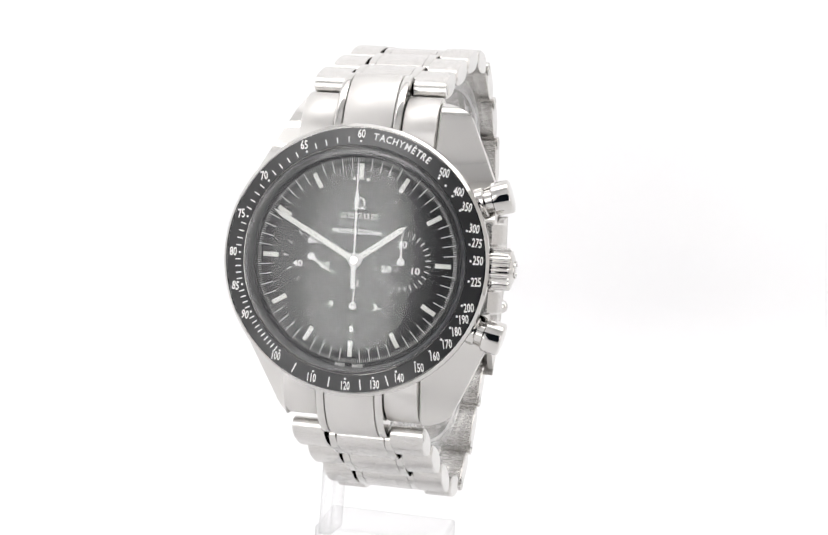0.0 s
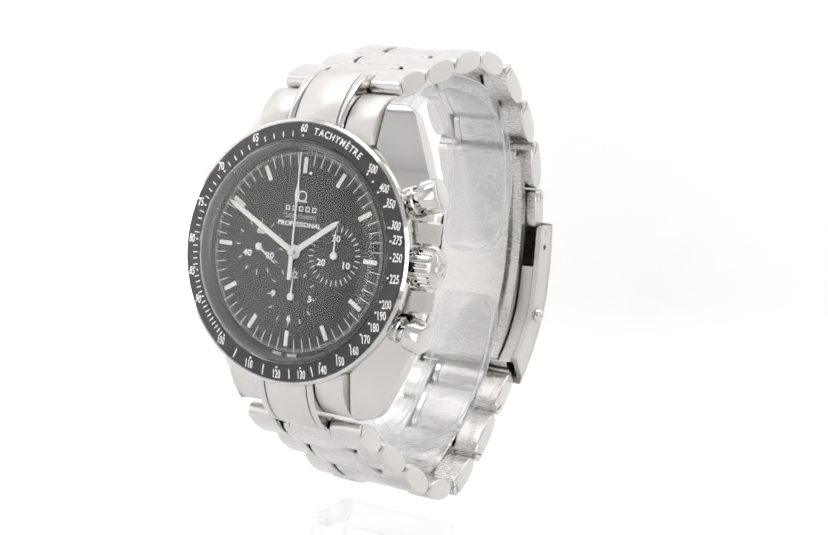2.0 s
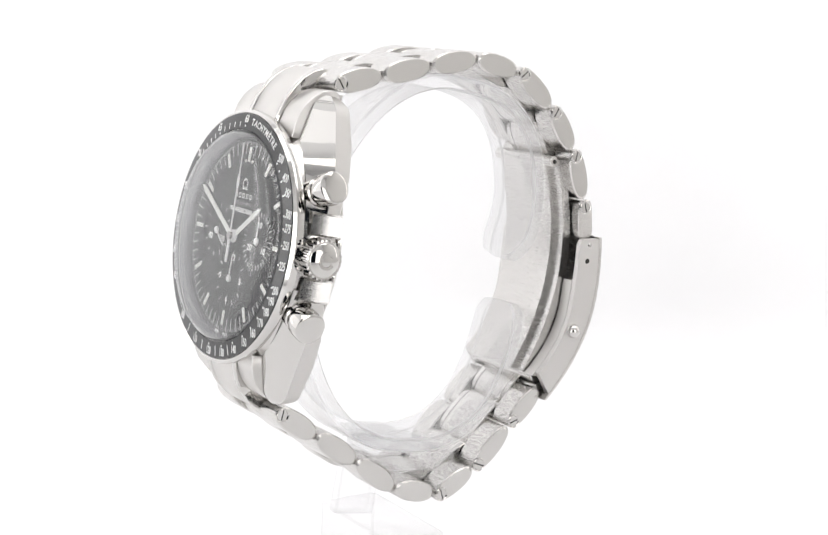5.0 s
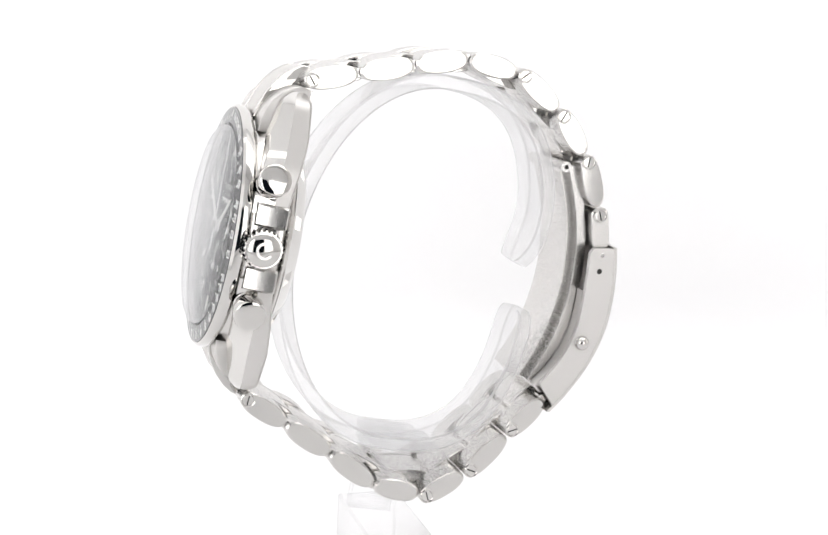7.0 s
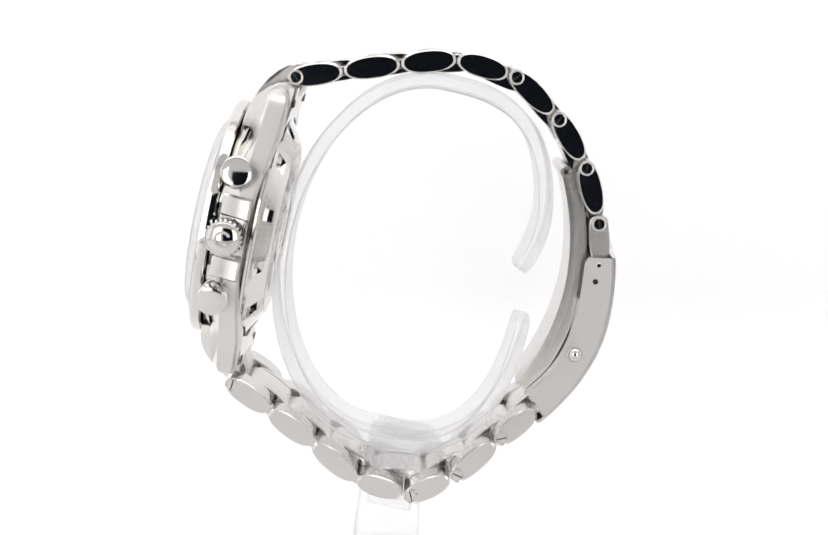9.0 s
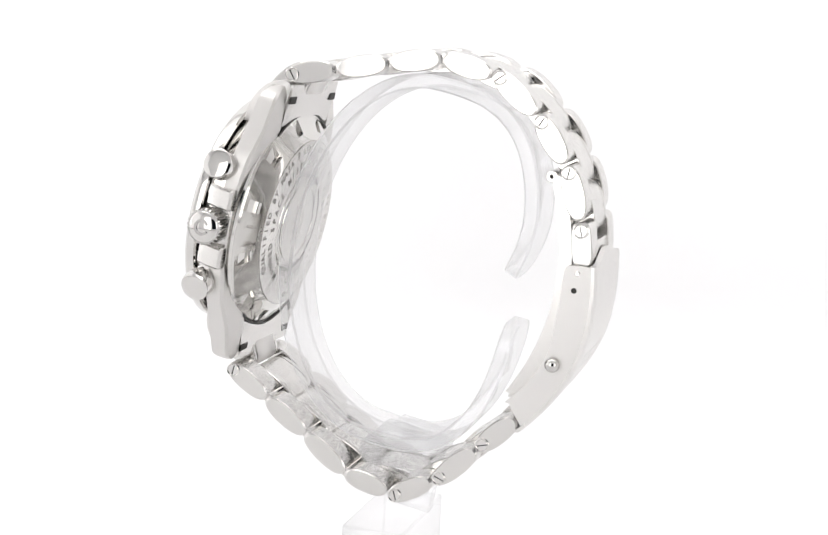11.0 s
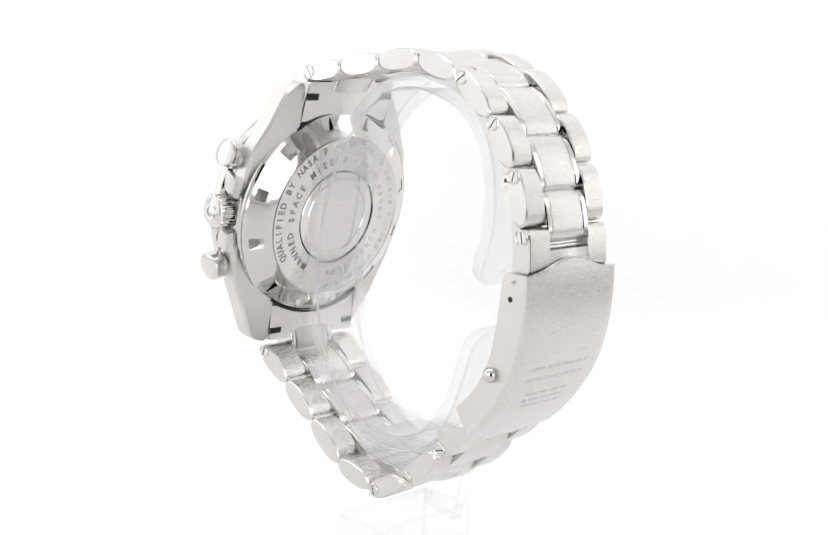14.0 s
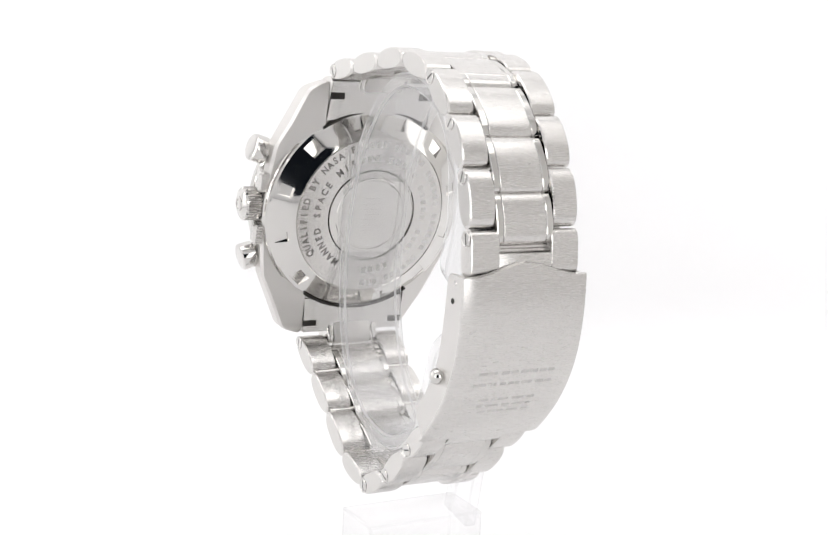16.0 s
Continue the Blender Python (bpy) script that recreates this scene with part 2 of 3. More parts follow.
def case():
    bm = lathe(bmesh.new(), [(17.6, -7.9), (17.6, -8.3), (18.4, -7.9), (19.0, -7.6), (19.35, -7.2), (19.4, -4.0), (18.4, -2.25), (17.8, -2.0), (16.6, -2.0), (16.6, -7.9)], 160, True)
    body = wpart("case", bm, SATIN, "steel watch case with faceted lugs")
    for sx in (1, -1):
        for sy in (1, -1):
            wpart("lug", lug(sx, sy), [BRUSHED_LONG, POLISHED], "steel lug with a polished facet", parent=body, angle=20)
    # shoulders on the flank between the crown and the pushers
    for y0, y1 in ((3.3, 6.7), (-6.4, -2.9)):
        secs = []
        for y, k in ((y0, 0.35), (y0 + 0.3, 0), (y1 - 0.3, 0), (y1, 0.35)):
            secs.append([(16.5, y, -2.6), (16.5, y, -7.4), (20.2 - k, y, -7.4), (20.7 - k, y, -7.0), (20.35 - k, y, -5.2), (19.2 - k, y, -2.8)])
        g = loft(bmesh.new(), secs)
        for i, f in enumerate(list(g.faces)[:-2]):
            f.material_index = 1 if i % 6 == 4 else 0
        wpart("crown_shoulder", g, [BRUSHED, SATIN], "steel shoulder beside the crown", parent=body, angle=20)
    rail = lathe(bmesh.new(), [(18.0, -7.85), (19.2, -7.85), (19.4, -8.05), (19.3, -8.4), (18.0, -8.6)], 160, True)
    wpart("case_back_seat", rail, POLISHED, "polished rim round the case back", parent=body)
    return body


CASE = case()


def case_back():
    bm = lathe(bmesh.new(), [(19.0, -8.4), (18.7, -8.75), (18.1, -9.115), (15.9, -10.453), (15.0, -11.0), (14.6, -11.2), (14.4, -11.1), (13.9, -11.15), (9.2, -11.25), (9.0, -11.0), (8.4, -11.0), (8.2, -11.3), (0, -11.35)], 160)
    # twelve key notches, cut square into the sloping rim
    for k in range(12):
        cut = []
        for f in bm.faces:
            c = f.calc_center_median()
            off = (math.degrees(math.atan2(c.x, c.y)) - 15 - 30 * k + 180) % 360 - 180
            if 15.9 < math.hypot(c.x, c.y) < 18.1 and abs(off) < 3.5:
                cut.append(f)
        got = bmesh.ops.extrude_face_region(bm, geom=cut)
        bmesh.ops.delete(bm, geom=cut, context="FACES_ONLY")
        for w in got["geom"]:
            if isinstance(w, bmesh.types.BMVert):
                w.co.z = -9.0 - 0.3 * (18.1 - math.hypot(w.co.x, w.co.y))
    back = wpart("case_back", bm, [POLISHED], "polished steel case back with engraved rings of writing", angle=12)
    ring = lathe(bmesh.new(), [(14.35, -11.12), (14.35, -11.24), (8.7, -11.34), (8.7, -11.2)], 160)
    wpart("inscription_ring", ring, SATIN, "satin ring carrying the engraved words", parent=back)
    # seam where the case back meets the end links: a dark band for its shade
    for mid in (0, 180):
        seam = bmesh.new()
        ring_secs = []
        for k in range(25):
            a = radians(mid - 34 + 68 * k / 24)
            ring_secs.append([(r * math.sin(a), r * math.cos(a), z) for r, z in ((18.85, -8.7), (18.85, -9.16), (18.45, -9.2), (18.45, -8.8))])
        wpart("seam", loft(seam, ring_secs), RECESS_SHADE, "seam round the case back, its shade a dark band", parent=back)
    medal = bmesh.new()
    for k in range(7):
        block(medal, -1.6 + 0.2 * (k % 3), 1.6 - 0.3 * (k % 2), -3.3 + k * 1.0, -2.9 + k * 1.0, -11.42, -11.34)
    wpart("medallion_relief", medal, SATIN, "low relief emblem", parent=back)
    medalring = lathe(bmesh.new(), [(6.4, -11.3), (6.5, -11.45), (6.9, -11.45), (7.0, -11.3)], 96)
    wpart("medallion_ring", medalring, POLISHED, parent=back)
    # words run round the ring, read from behind: outward side up
    def around(words, radius, size, start, step):
        a = start
        for w in words:
            if w != " ":
                m = clock(a, radius, -11.265 if radius > 12 else -11.31) @ pose(0, 0, 0, 0, 180, 0)
                wpart("engraved_letter", text_bm(w, size, 0.9, 0.04), ENGRAVED, m=m, parent=back)
            a += step
    around("QUALIFIED BY NASA F", 13.1, 1.75, 122, -5.5)
    around("MANNED SPACE MISS", 10.6, 1.75, 145, -7.9)
    # the rest of the rings cannot be made out
    for a in [12 - 5.5 * k for k in range(36) if k % 7 != 4]:
        wpart("engraved_bar", block(bmesh.new(), -0.4, 0.4, -0.5, 0.5, -0.02, 0.02), ETCHED, m=clock(a, 13.1, -11.26), parent=back)
    for a in [17 - 7.9 * k for k in range(26) if k % 6 != 3]:
        wpart("engraved_bar", block(bmesh.new(), -0.4, 0.4, -0.5, 0.5, -0.02, 0.02), ETCHED, m=clock(a, 10.6, -11.30), parent=back)
    return back


case_back()


# bezel with its black ring
def bezel():
    bm = lathe(bmesh.new(), [(16.6, -2.0), (19.1, -2.0), (19.45, -1.75), (19.6, -1.1), (19.5, -0.5), (19.1, -0.10), (18.95, -0.18), (16.40, 0.12), (16.34, 0.14), (16.28, 0.10), (16.2, -0.5), (16.4, -1.9)], 192, True)
    bz = wpart("bezel", bm, POLISHED, "polished steel bezel with a black speed scale")
    ins = lathe(bmesh.new(), [(18.93, -0.17), (18.86, -0.03), (16.45, 0.245), (16.36, 0.16)], 192)
    ring = wpart("scale_ring", ins, INSERT, "black ring with white speed scale", parent=bz)
    slope = math.degrees(math.atan2(0.275, 2.41))

    def lay(a, r, turn=0.0):
        z = -0.03 + (18.86 - r) * 0.1141
        return clock(a, r, z + 0.012) @ pose(0, 0, 0, -slope) @ pose(0, 0, 0, 0, 0, a + turn)
    speeds = (60, 65, 70, 75, 80, 85, 90, 100, 110, 120, 130, 140, 150, 160, 170, 180, 190, 200, 225, 250, 275, 300, 350, 400, 500)
    for v in speeds:
        a = (3600 / v * 6) % 360
        lean = -9 * math.sin(radians(2 * a))
        b = text_bm(str(v), 1.75, 0.66 if v < 100 else 0.56, 0.02, bold=0.02)
        wpart("scale_number", b, WHITE, m=lay(a, 17.98, lean), parent=bz)
        d = wpart("scale_dot", lathe(bmesh.new(), [(0, 0.01), (0.17, 0.01), (0.17, -0.01)], 12), WHITE, m=lay(a, 16.95), parent=bz)
    for s, a in zip("TACHYMÈTRE", [7.5, 11.3, 15.0, 18.9, 22.6, 26.6, 30.3, 33.6, 36.9, 40.2]):
        a = 7.0 + (a - 7.5) * 0.82
        wpart("scale_letter", text_bm(s, 1.42, 0.86, 0.02, bold=0.02), WHITE, m=lay(a, 17.75, -a), parent=bz)
    tick = finish(block(bmesh.new(), -0.085, 0.085, -0.42, 0.42, -0.01, 0.01), "scale_tick", WHITE)
    marks = [3600 / v * 6 % 360 for v in (61, 62, 63, 64, 66, 67, 68, 69, 71, 72, 73, 74, 76, 77, 78, 79, 81, 82, 83, 84, 86, 87, 88, 89, 91, 92, 93, 94, 95, 96, 97, 98, 99)]
    for a in marks:
        put("scale_tick", tick, bz, lay(a, 17.5 if a < 214 else 17.2, -a))
    long_tick = finish(block(bmesh.new(), -0.09, 0.09, -0.75, 0.75, -0.01, 0.01), "scale_tick", WHITE)
    for v in (105, 115, 125, 135):
        a = 3600 / v * 6 % 360
        put("scale_tick", long_tick, bz, lay(a, 17.75, -a))
    put("scale_dot", d.data, bz, lay(3600 / 450 * 6, 17.0))
    return bz


bezel()


def crystal():
    pts = [(16.1, 0.2), (16.0, 0.75), (15.75, 1.15), (15.3, 1.38)]
    pts += [(15.3 * math.cos(radians(a)), 1.38 + 1.25 * math.sin(radians(a))) for a in range(10, 91, 8)]
    pts = pts[:-1] + [(0, 2.63)]
    inner = [(0, 1.05)] + [(14.5 * math.cos(radians(a)), 0.35 + 0.7 * math.sin(radians(a))) for a in range(82, 1, -8)] + [(15.0, 0.25)]
    ob = wpart("crystal", lathe(bmesh.new(), pts + inner, 160, True), CRYSTAL, "domed clear plastic crystal", angle=60)
    ob.visible_shadow = False
    rim = lathe(bmesh.new(), [(16.2, 0.15), (16.0, 0.20), (15.45, -1.35), (15.45, -1.7), (16.2, -1.7)], 160)
    wpart("inner_flange", rim, REHAUT, "dark sloping ring under the crystal")


crystal()


# dial with its print, counters and pointers
def dial():
    bm = lathe(bmesh.new(), [(15.6, -1.75), (15.6, -1.60), (14.95, -1.58), (14.8, -1.5), (0, -1.5)], 160)
    d = wpart("dial", bm, DIAL, "matt black dial with white print and three counters")
    Z = -1.5
    # hour bars
    bar = finish(block(bmesh.new(), -0.33, 0.33, -1.15, 1.15, 0, 0.14, 0.05), "hour_bar", LUME)
    for h in range(12):
        put("hour_bar", bar, d, clock(30 * h, 12.75, Z + 0.004))
    dot = finish(lathe(bmesh.new(), [(0, 0.12), (0.22, 0.12), (0.25, 0)], 16), "twelve_dot", LUME)
    for a in (-5.0, 5.0):
        put("twelve_dot", dot, d, clock(a, 11.7, Z))
    tick = finish(block(bmesh.new(), -0.06, 0.06, -0.95, 0.95, 0, 0.03), "minute_tick", WHITE)
    for k in range(60):
        if k % 5:
            put("minute_tick", tick, d, clock(6 * k, 13.75, Z))
    fine = bmesh.new()
    for k in range(300):
        a = radians(1.2 * k)
        s, c = math.sin(a), math.cos(a)
        vs = [bm_v for bm_v in (fine.verts.new((r * s + w * c, r * c - w * s, Z + 0.025)) for r, w in ((14.2, -0.03), (14.2, 0.03), (14.72, 0.03), (14.72, -0.03)))]
        fine.faces.new(vs)
    tagged(wpart("fine_scale", fine, WHITE, "fine white fifth-second scale", parent=d), kind="stuff")

    def counter(cx, cy, name, numbers, nr, ticks, tr, tl):
        c = wpart(name, lathe(bmesh.new(), [(4.55, 0.0), (4.5, 0.012), (4.4, 0.004), (0, 0.004)], 96), DIAL, "recessed counter with white numerals", m=mm(cx, cy, Z), parent=None)
        t_long = finish(block(bmesh.new(), -0.065, 0.065, -tl, tl, 0, 0.03), "counter_tick", WHITE)
        for k in range(ticks):
            put("counter_tick", t_long, c, clock(360 / ticks * k, tr, 0.006))
        for s, a in numbers:
            if s:
                b = text_bm(s, 1.35, 1.12, 0.03)
                part("counter_number", b, WHITE, c, clock(a, nr, 0.03, 0))
        return c
    sec = counter(-6.6, 0.1, "seconds_counter", (("60", 0), ("20", 120), ("40", 240)), 2.35, 12, 3.85, 0.38)
    mins = counter(6.6, 0.2, "minutes_counter", (("30", 0), ("10", 120), ("20", 240)), 2.45, 30, 4.0, 0.42)
    hrs = counter(0.0, -6.6, "hours_counter", (("12", 0), ("3", 90), ("6", 180), ("9", 270)), 3.25, 12, 3.9, 0.36)
    # the maker's mark and the model's name are plain shapes; the rest is lettered
    mark = bmesh.new()
    pts = []
    for k in range(25):
        a = radians(360 * k / 24)
        pts.append((math.cos(a), math.sin(a)))
    for p, q in zip(pts, pts[1:]):
        vs = [mark.verts.new((s * u, s * v, 0.03)) for (u, v), s in ((p, 0.62), (q, 0.62), (q, 0.84), (p, 0.84))]
        mark.faces.new(vs)
    block(mark, 0.28, 0.95, -0.86, -0.70, 0.0, 0.03)
    block(mark, -0.95, -0.28, -0.86, -0.70, 0.0, 0.03)
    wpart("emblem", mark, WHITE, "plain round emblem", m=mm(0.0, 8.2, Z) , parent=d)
    for k in range(5):
        b = bmesh.new()
        for x0, x1, y0, y1 in ((-0.36, 0.36, 0.24, 0.38), (-0.36, 0.36, -0.38, -0.24), (-0.36, -0.22, -0.24, 0.24), (0.22, 0.36, -0.24, 0.24)):
            block(b, x0, x1, y0, y1, 0, 0.02)
        wpart("name_block", b, WHITE, "plain white block in place of a letter", m=mm((k - 2) * 1.16, 6.35, Z), parent=d)
    # a thin running ribbon in place of the written name
    ribbon = bmesh.new()
    run = [(-2.9 + 5.8 * k / 84, 5.2 + (0.42 if k < 9 else 0.24) * math.sin(k * 1.05)) for k in range(85)]
    for (xa, ya), (xb, yb) in zip(run, run[1:]):
        ribbon.faces.new([ribbon.verts.new(p) for p in ((xa, ya - 0.07, 0.02), (xb, yb - 0.07, 0.02), (xb, yb + 0.07, 0.02), (xa, ya + 0.07, 0.02))])
    wpart("name_ribbon", ribbon, WHITE, "thin white ribbon in place of a written name", m=mm(0, 0, Z), parent=d)
    wpart("dial_word", text_bm("PROFESSIONAL", 0.98, 1.14, 0.03), WHITE, m=mm(0.0, 4.05, Z + 0.015), parent=d)
    for s, a in zip("SWISS", (187.6, 186.2, 185.2, 184.2, 182.9)):
        wpart("dial_letter", text_bm(s, 0.66, 0.9, 0.02), WHITE, m=clock(a, 15.2, Z - 0.055, 180 - a), parent=d)
    for s, a in zip("MADE", (177.4, 175.9, 174.4, 173.0)):
        wpart("dial_letter", text_bm(s, 0.66, 0.9, 0.02), WHITE, m=clock(a, 15.2, Z - 0.055, 180 - a), parent=d)
    return d, sec, mins, hrs


DIAL_PART, SEC, MINS, HRS = dial()


def baton(bm, tail, tip, w0, w1, point, z0=0.0, z1=0.16):
    """A flat pointer along y: tapered, with a point."""
    out = [(-w0, tail), (w0, tail), (w1, tip - point), (0.04, tip), (-0.04, tip), (-w1, tip - point)]
    return loft(bm, [[(x, y, z0) for x, y in out], [(x, y, z1) for x, y in out]])


def pointers():
    def hub(r, z0, z1):
        return lathe(bmesh.new(), [(0, z1), (r - 0.1, z1), (r, z1 - 0.08), (r, z0), (0, z0)], 32)
    hour = wpart("hour_hand", baton(bmesh.new(), 0.6, 8.9, 0.42, 0.40, 1.1), LUME, "white baton hour hand", m=mm(0, 0, -0.95, 0, 0, -54.0))
    wpart("hub", hub(1.05, -0.05, 0.2), WHITE, parent=hour)
    minute = wpart("minute_hand", baton(bmesh.new(), 0.6, 13.9, 0.42, 0.36, 1.2), LUME, "white baton minute hand", m=mm(0, 0, -0.65, 0, 0, 62.0))
    wpart("hub", hub(0.85, -0.05, 0.2), WHITE, parent=minute)
    b = baton(bmesh.new(), 0.3, 14.5, 0.13, 0.07, 0.3)
    baton(b, 7.2, 10.4, 0.12, 0.42, 2.2, 0.02, 0.14)
    block(b, -0.33, 0.33, -4.1, -0.4, 0.0, 0.16)
    chrono = wpart("chronograph_hand", b, WHITE, "white chronograph seconds hand with a rear weight", m=mm(0, 0, -0.35, 0, 0, 1.0))
    wpart("hub", hub(0.62, -0.05, 0.35), POLISHED, parent=chrono)
    for owner, turn, length in ((SEC, -124.0, 3.9), (MINS, 1.0, 3.7), (HRS, -2.0, 3.7)):
        p = part("counter_hand", baton(bmesh.new(), -0.3, length, 0.17, 0.07, 0.4, 0.2, 0.3), WHITE, owner, pose(0, 0, 0, 0, 0, turn))
        part("hub", hub(0.55, 0.05, 0.4), WHITE, owner)


pointers()


# pushers and crown
def pusher(y, turn):
    """A round cap on a narrower stem, turned outward from the case."""
    base = mm(17.0, y * 0.93, -4.2, 0, 0, turn)
    cap = lathe(bmesh.new(), [(0, 2.0), (2.2, 2.0), (2.42, 2.2), (2.42, 4.3), (2.34, 4.52), (2.1, 4.66), (1.4, 4.73), (0.7, 4.77), (0, 4.78)], 56)
    cap.transform(Matrix(((0, 0, 1, 0), (1, 0, 0, 0), (0, 1, 0, 0), (0, 0, 0, 1))))
    p = wpart("pusher", cap, POLISHED, "polished round chronograph pusher", m=base)
    part("stem", rod(bmesh.new(), 1.6, -0.5, 2.1, 32, 0.1), POLISHED, p)
    part("collar", rod(bmesh.new(), 2.15, -1.5, 0.9, 40, 0.2), POLISHED, p)


pusher(10.0, 17)
pusher(-9.4, -15)


def crown():
    bm = bmesh.new()
    n = 96
    secs = []
    for x, r0, r1 in ((19.2, 2.5, 2.5), (19.4, 3.0, 2.75), (21.9, 3.0, 2.75), (22.15, 2.75, 2.7)):
        secs.append([(x, (r0 if i % 4 < 2 else r1) * math.cos(2 * math.pi * i / n), (r0 if i % 4 < 2 else r1) * math.sin(2 * math.pi * i / n)) for i in range(n)])
    loft(bm, secs)
    c = wpart("crown", bm, POLISHED, "fluted steel winding crown", m=mm(0, 0.2, -4.2), angle=25)
    face = lathe(bmesh.new(), [(0, 22.78), (0.6, 22.76), (1.2, 22.68), (1.8, 22.52), (2.3, 22.30), (2.55, 22.12), (2.65, 21.9)], 48)
    face.transform(Matrix(((0, 0, 1, 0), (1, 0, 0, 0), (0, 1, 0, 0), (0, 0, 0, 1))))
    part("crown_face", face, POLISHED, c, None, "", 50)
    em = bmesh.new()
    for k in range(20):
        a0, a1 = radians(-60 + 15 * k), radians(-60 + 15 * (k + 1))
        vs = [[em.verts.new((x, s * math.cos(a), s * math.sin(a))) for a, s in ((a0, 0.9), (a1, 0.9), (a1, 1.3), (a0, 1.3))] for x in (22.45, 22.83)]
        em.faces.new(vs[1])
        for i in range(4):
            j = (i + 1) % 4
            em.faces.new((vs[0][i], vs[0][j], vs[1][j], vs[1][i]))
    part("crown_emblem", em, POLISHED, c, None, "plain raised emblem")
    part("stem", rod(bmesh.new(), 1.7, 17.5, 19.4, 32, 0.1), POLISHED, c)


crown()


# ---- bracelet ----
UPPER = [(25.6, -9.1), (28.15, -16.3), (31.15, -24.85), (33.8, -33.3), (33.1, -43.0), (28.1, -51.0), (21.6, -57.0), (13.4, -61.0), (7.6, -62.6)]
LOWER = [(-25.3, -8.8), (-28.5, -15.7), (-32.35, -23.8), (-36.7, -32.0), (-37.5, -41.3), (-32.3, -48.0), (-24.6, -53.7), (-18.6, -58.2)]


def side_shift(y, z):
    """The bracelet leans a little towards three o'clock behind the case."""
    return 0.027 * max(0, -z - 9) + 0.010 * y * z / 50


def half_width(z):
    return 10.0 - 0.6 * min(1, max(0, (-z - 9) / 50))


def along(path, s):
    for p, q in zip(path, path[1:]):
        d = math.dist(p, q)
        if s <= d:
            return (p[0] + (q[0] - p[0]) * s / d, p[1] + (q[1] - p[1]) * s / d)
        s -= d
    d = math.dist(path[-2], path[-1])
    return (path[-1][0] + (path[-1][0] - path[-2][0]) * s / d, path[-1][1] + (path[-1][1] - path[-2][1]) * s / d)


def link_pose(p, q, rise=0.0):
    """Midway between p and q, y along p to q, z outward."""
    d = Vector((0, q[0] - p[0], q[1] - p[1])).normalized()
    x = Vector((1, 0, 0))
    n = x.cross(d)
    cy, cz = (p[0] + q[0]) / 2, (p[1] + q[1]) / 2
    m = Matrix((x, d, n)).transposed().to_4x4()
    m.translation = Vector((side_shift(cy, cz), cy, cz)) * MM + n * rise * MM
    return m


def oval(length, thick, power=2.3, n=36):
    pts = []
    for i in range(n):
        a = 2 * math.pi * i / n
        c, s = math.cos(a), math.sin(a)
        pts.append((length / 2 * math.copysign(abs(c) ** (2 / power), c), thick / 2 * math.copysign(abs(s) ** (2 / power), s)))
    return pts


def screw(m_link, w, y, side, turn):
    base = DIALPLACE @ m_link @ mm(side * (w + 0.02), y, 0, 0, 90 * side, 0) @ pose(0, 0, 0, 0, 0, turn)
    head = lathe(bmesh.new(), [(1.2, -0.25), (1.2, 0.05), (1.1, 0.11), (0.98, 0.05), (0.92, 0.0), (0.85, 0.06), (0, 0.07)], 32)
    s = part("link_screw", head, POLISHED, watch, base, "slotted screw head in the link")
    # no groove is cut: a dark bar gives the slot's shade
    part("slot", block(bmesh.new(), -0.80, 0.80, -0.10, 0.10, 0.05, 0.078), RECESS_SHADE, s, None, "screw slot, its shade a dark bar on the head")


def outer_link(m, x0, x1, length, name="outer_link"):
    bm = prism_x(bmesh.new(), oval(length, 3.5), x0, x1, 0.22, 0, 1)
    return part(name, bm, [BRUSHED, POLISHED], watch, DIALPLACE @ m, "", 24)


def centre_link(m, half, length):
    bm = prism_x(bmesh.new(), oval(length, 3.3, 2.6), -half + 1.25, half - 1.25, 0.10)
    c = part("centre_link", bm, BRUSHED, watch, DIALPLACE @ m, "brushed centre link between polished strips", 24)
    for s in (1, -1):
        st = prism_x(bmesh.new(), oval(length, 3.36, 2.6), s * (half - 0.63) - 0.6, s * (half - 0.63) + 0.6, 0.14)
        part("polished_strip", st, POLISHED, c)


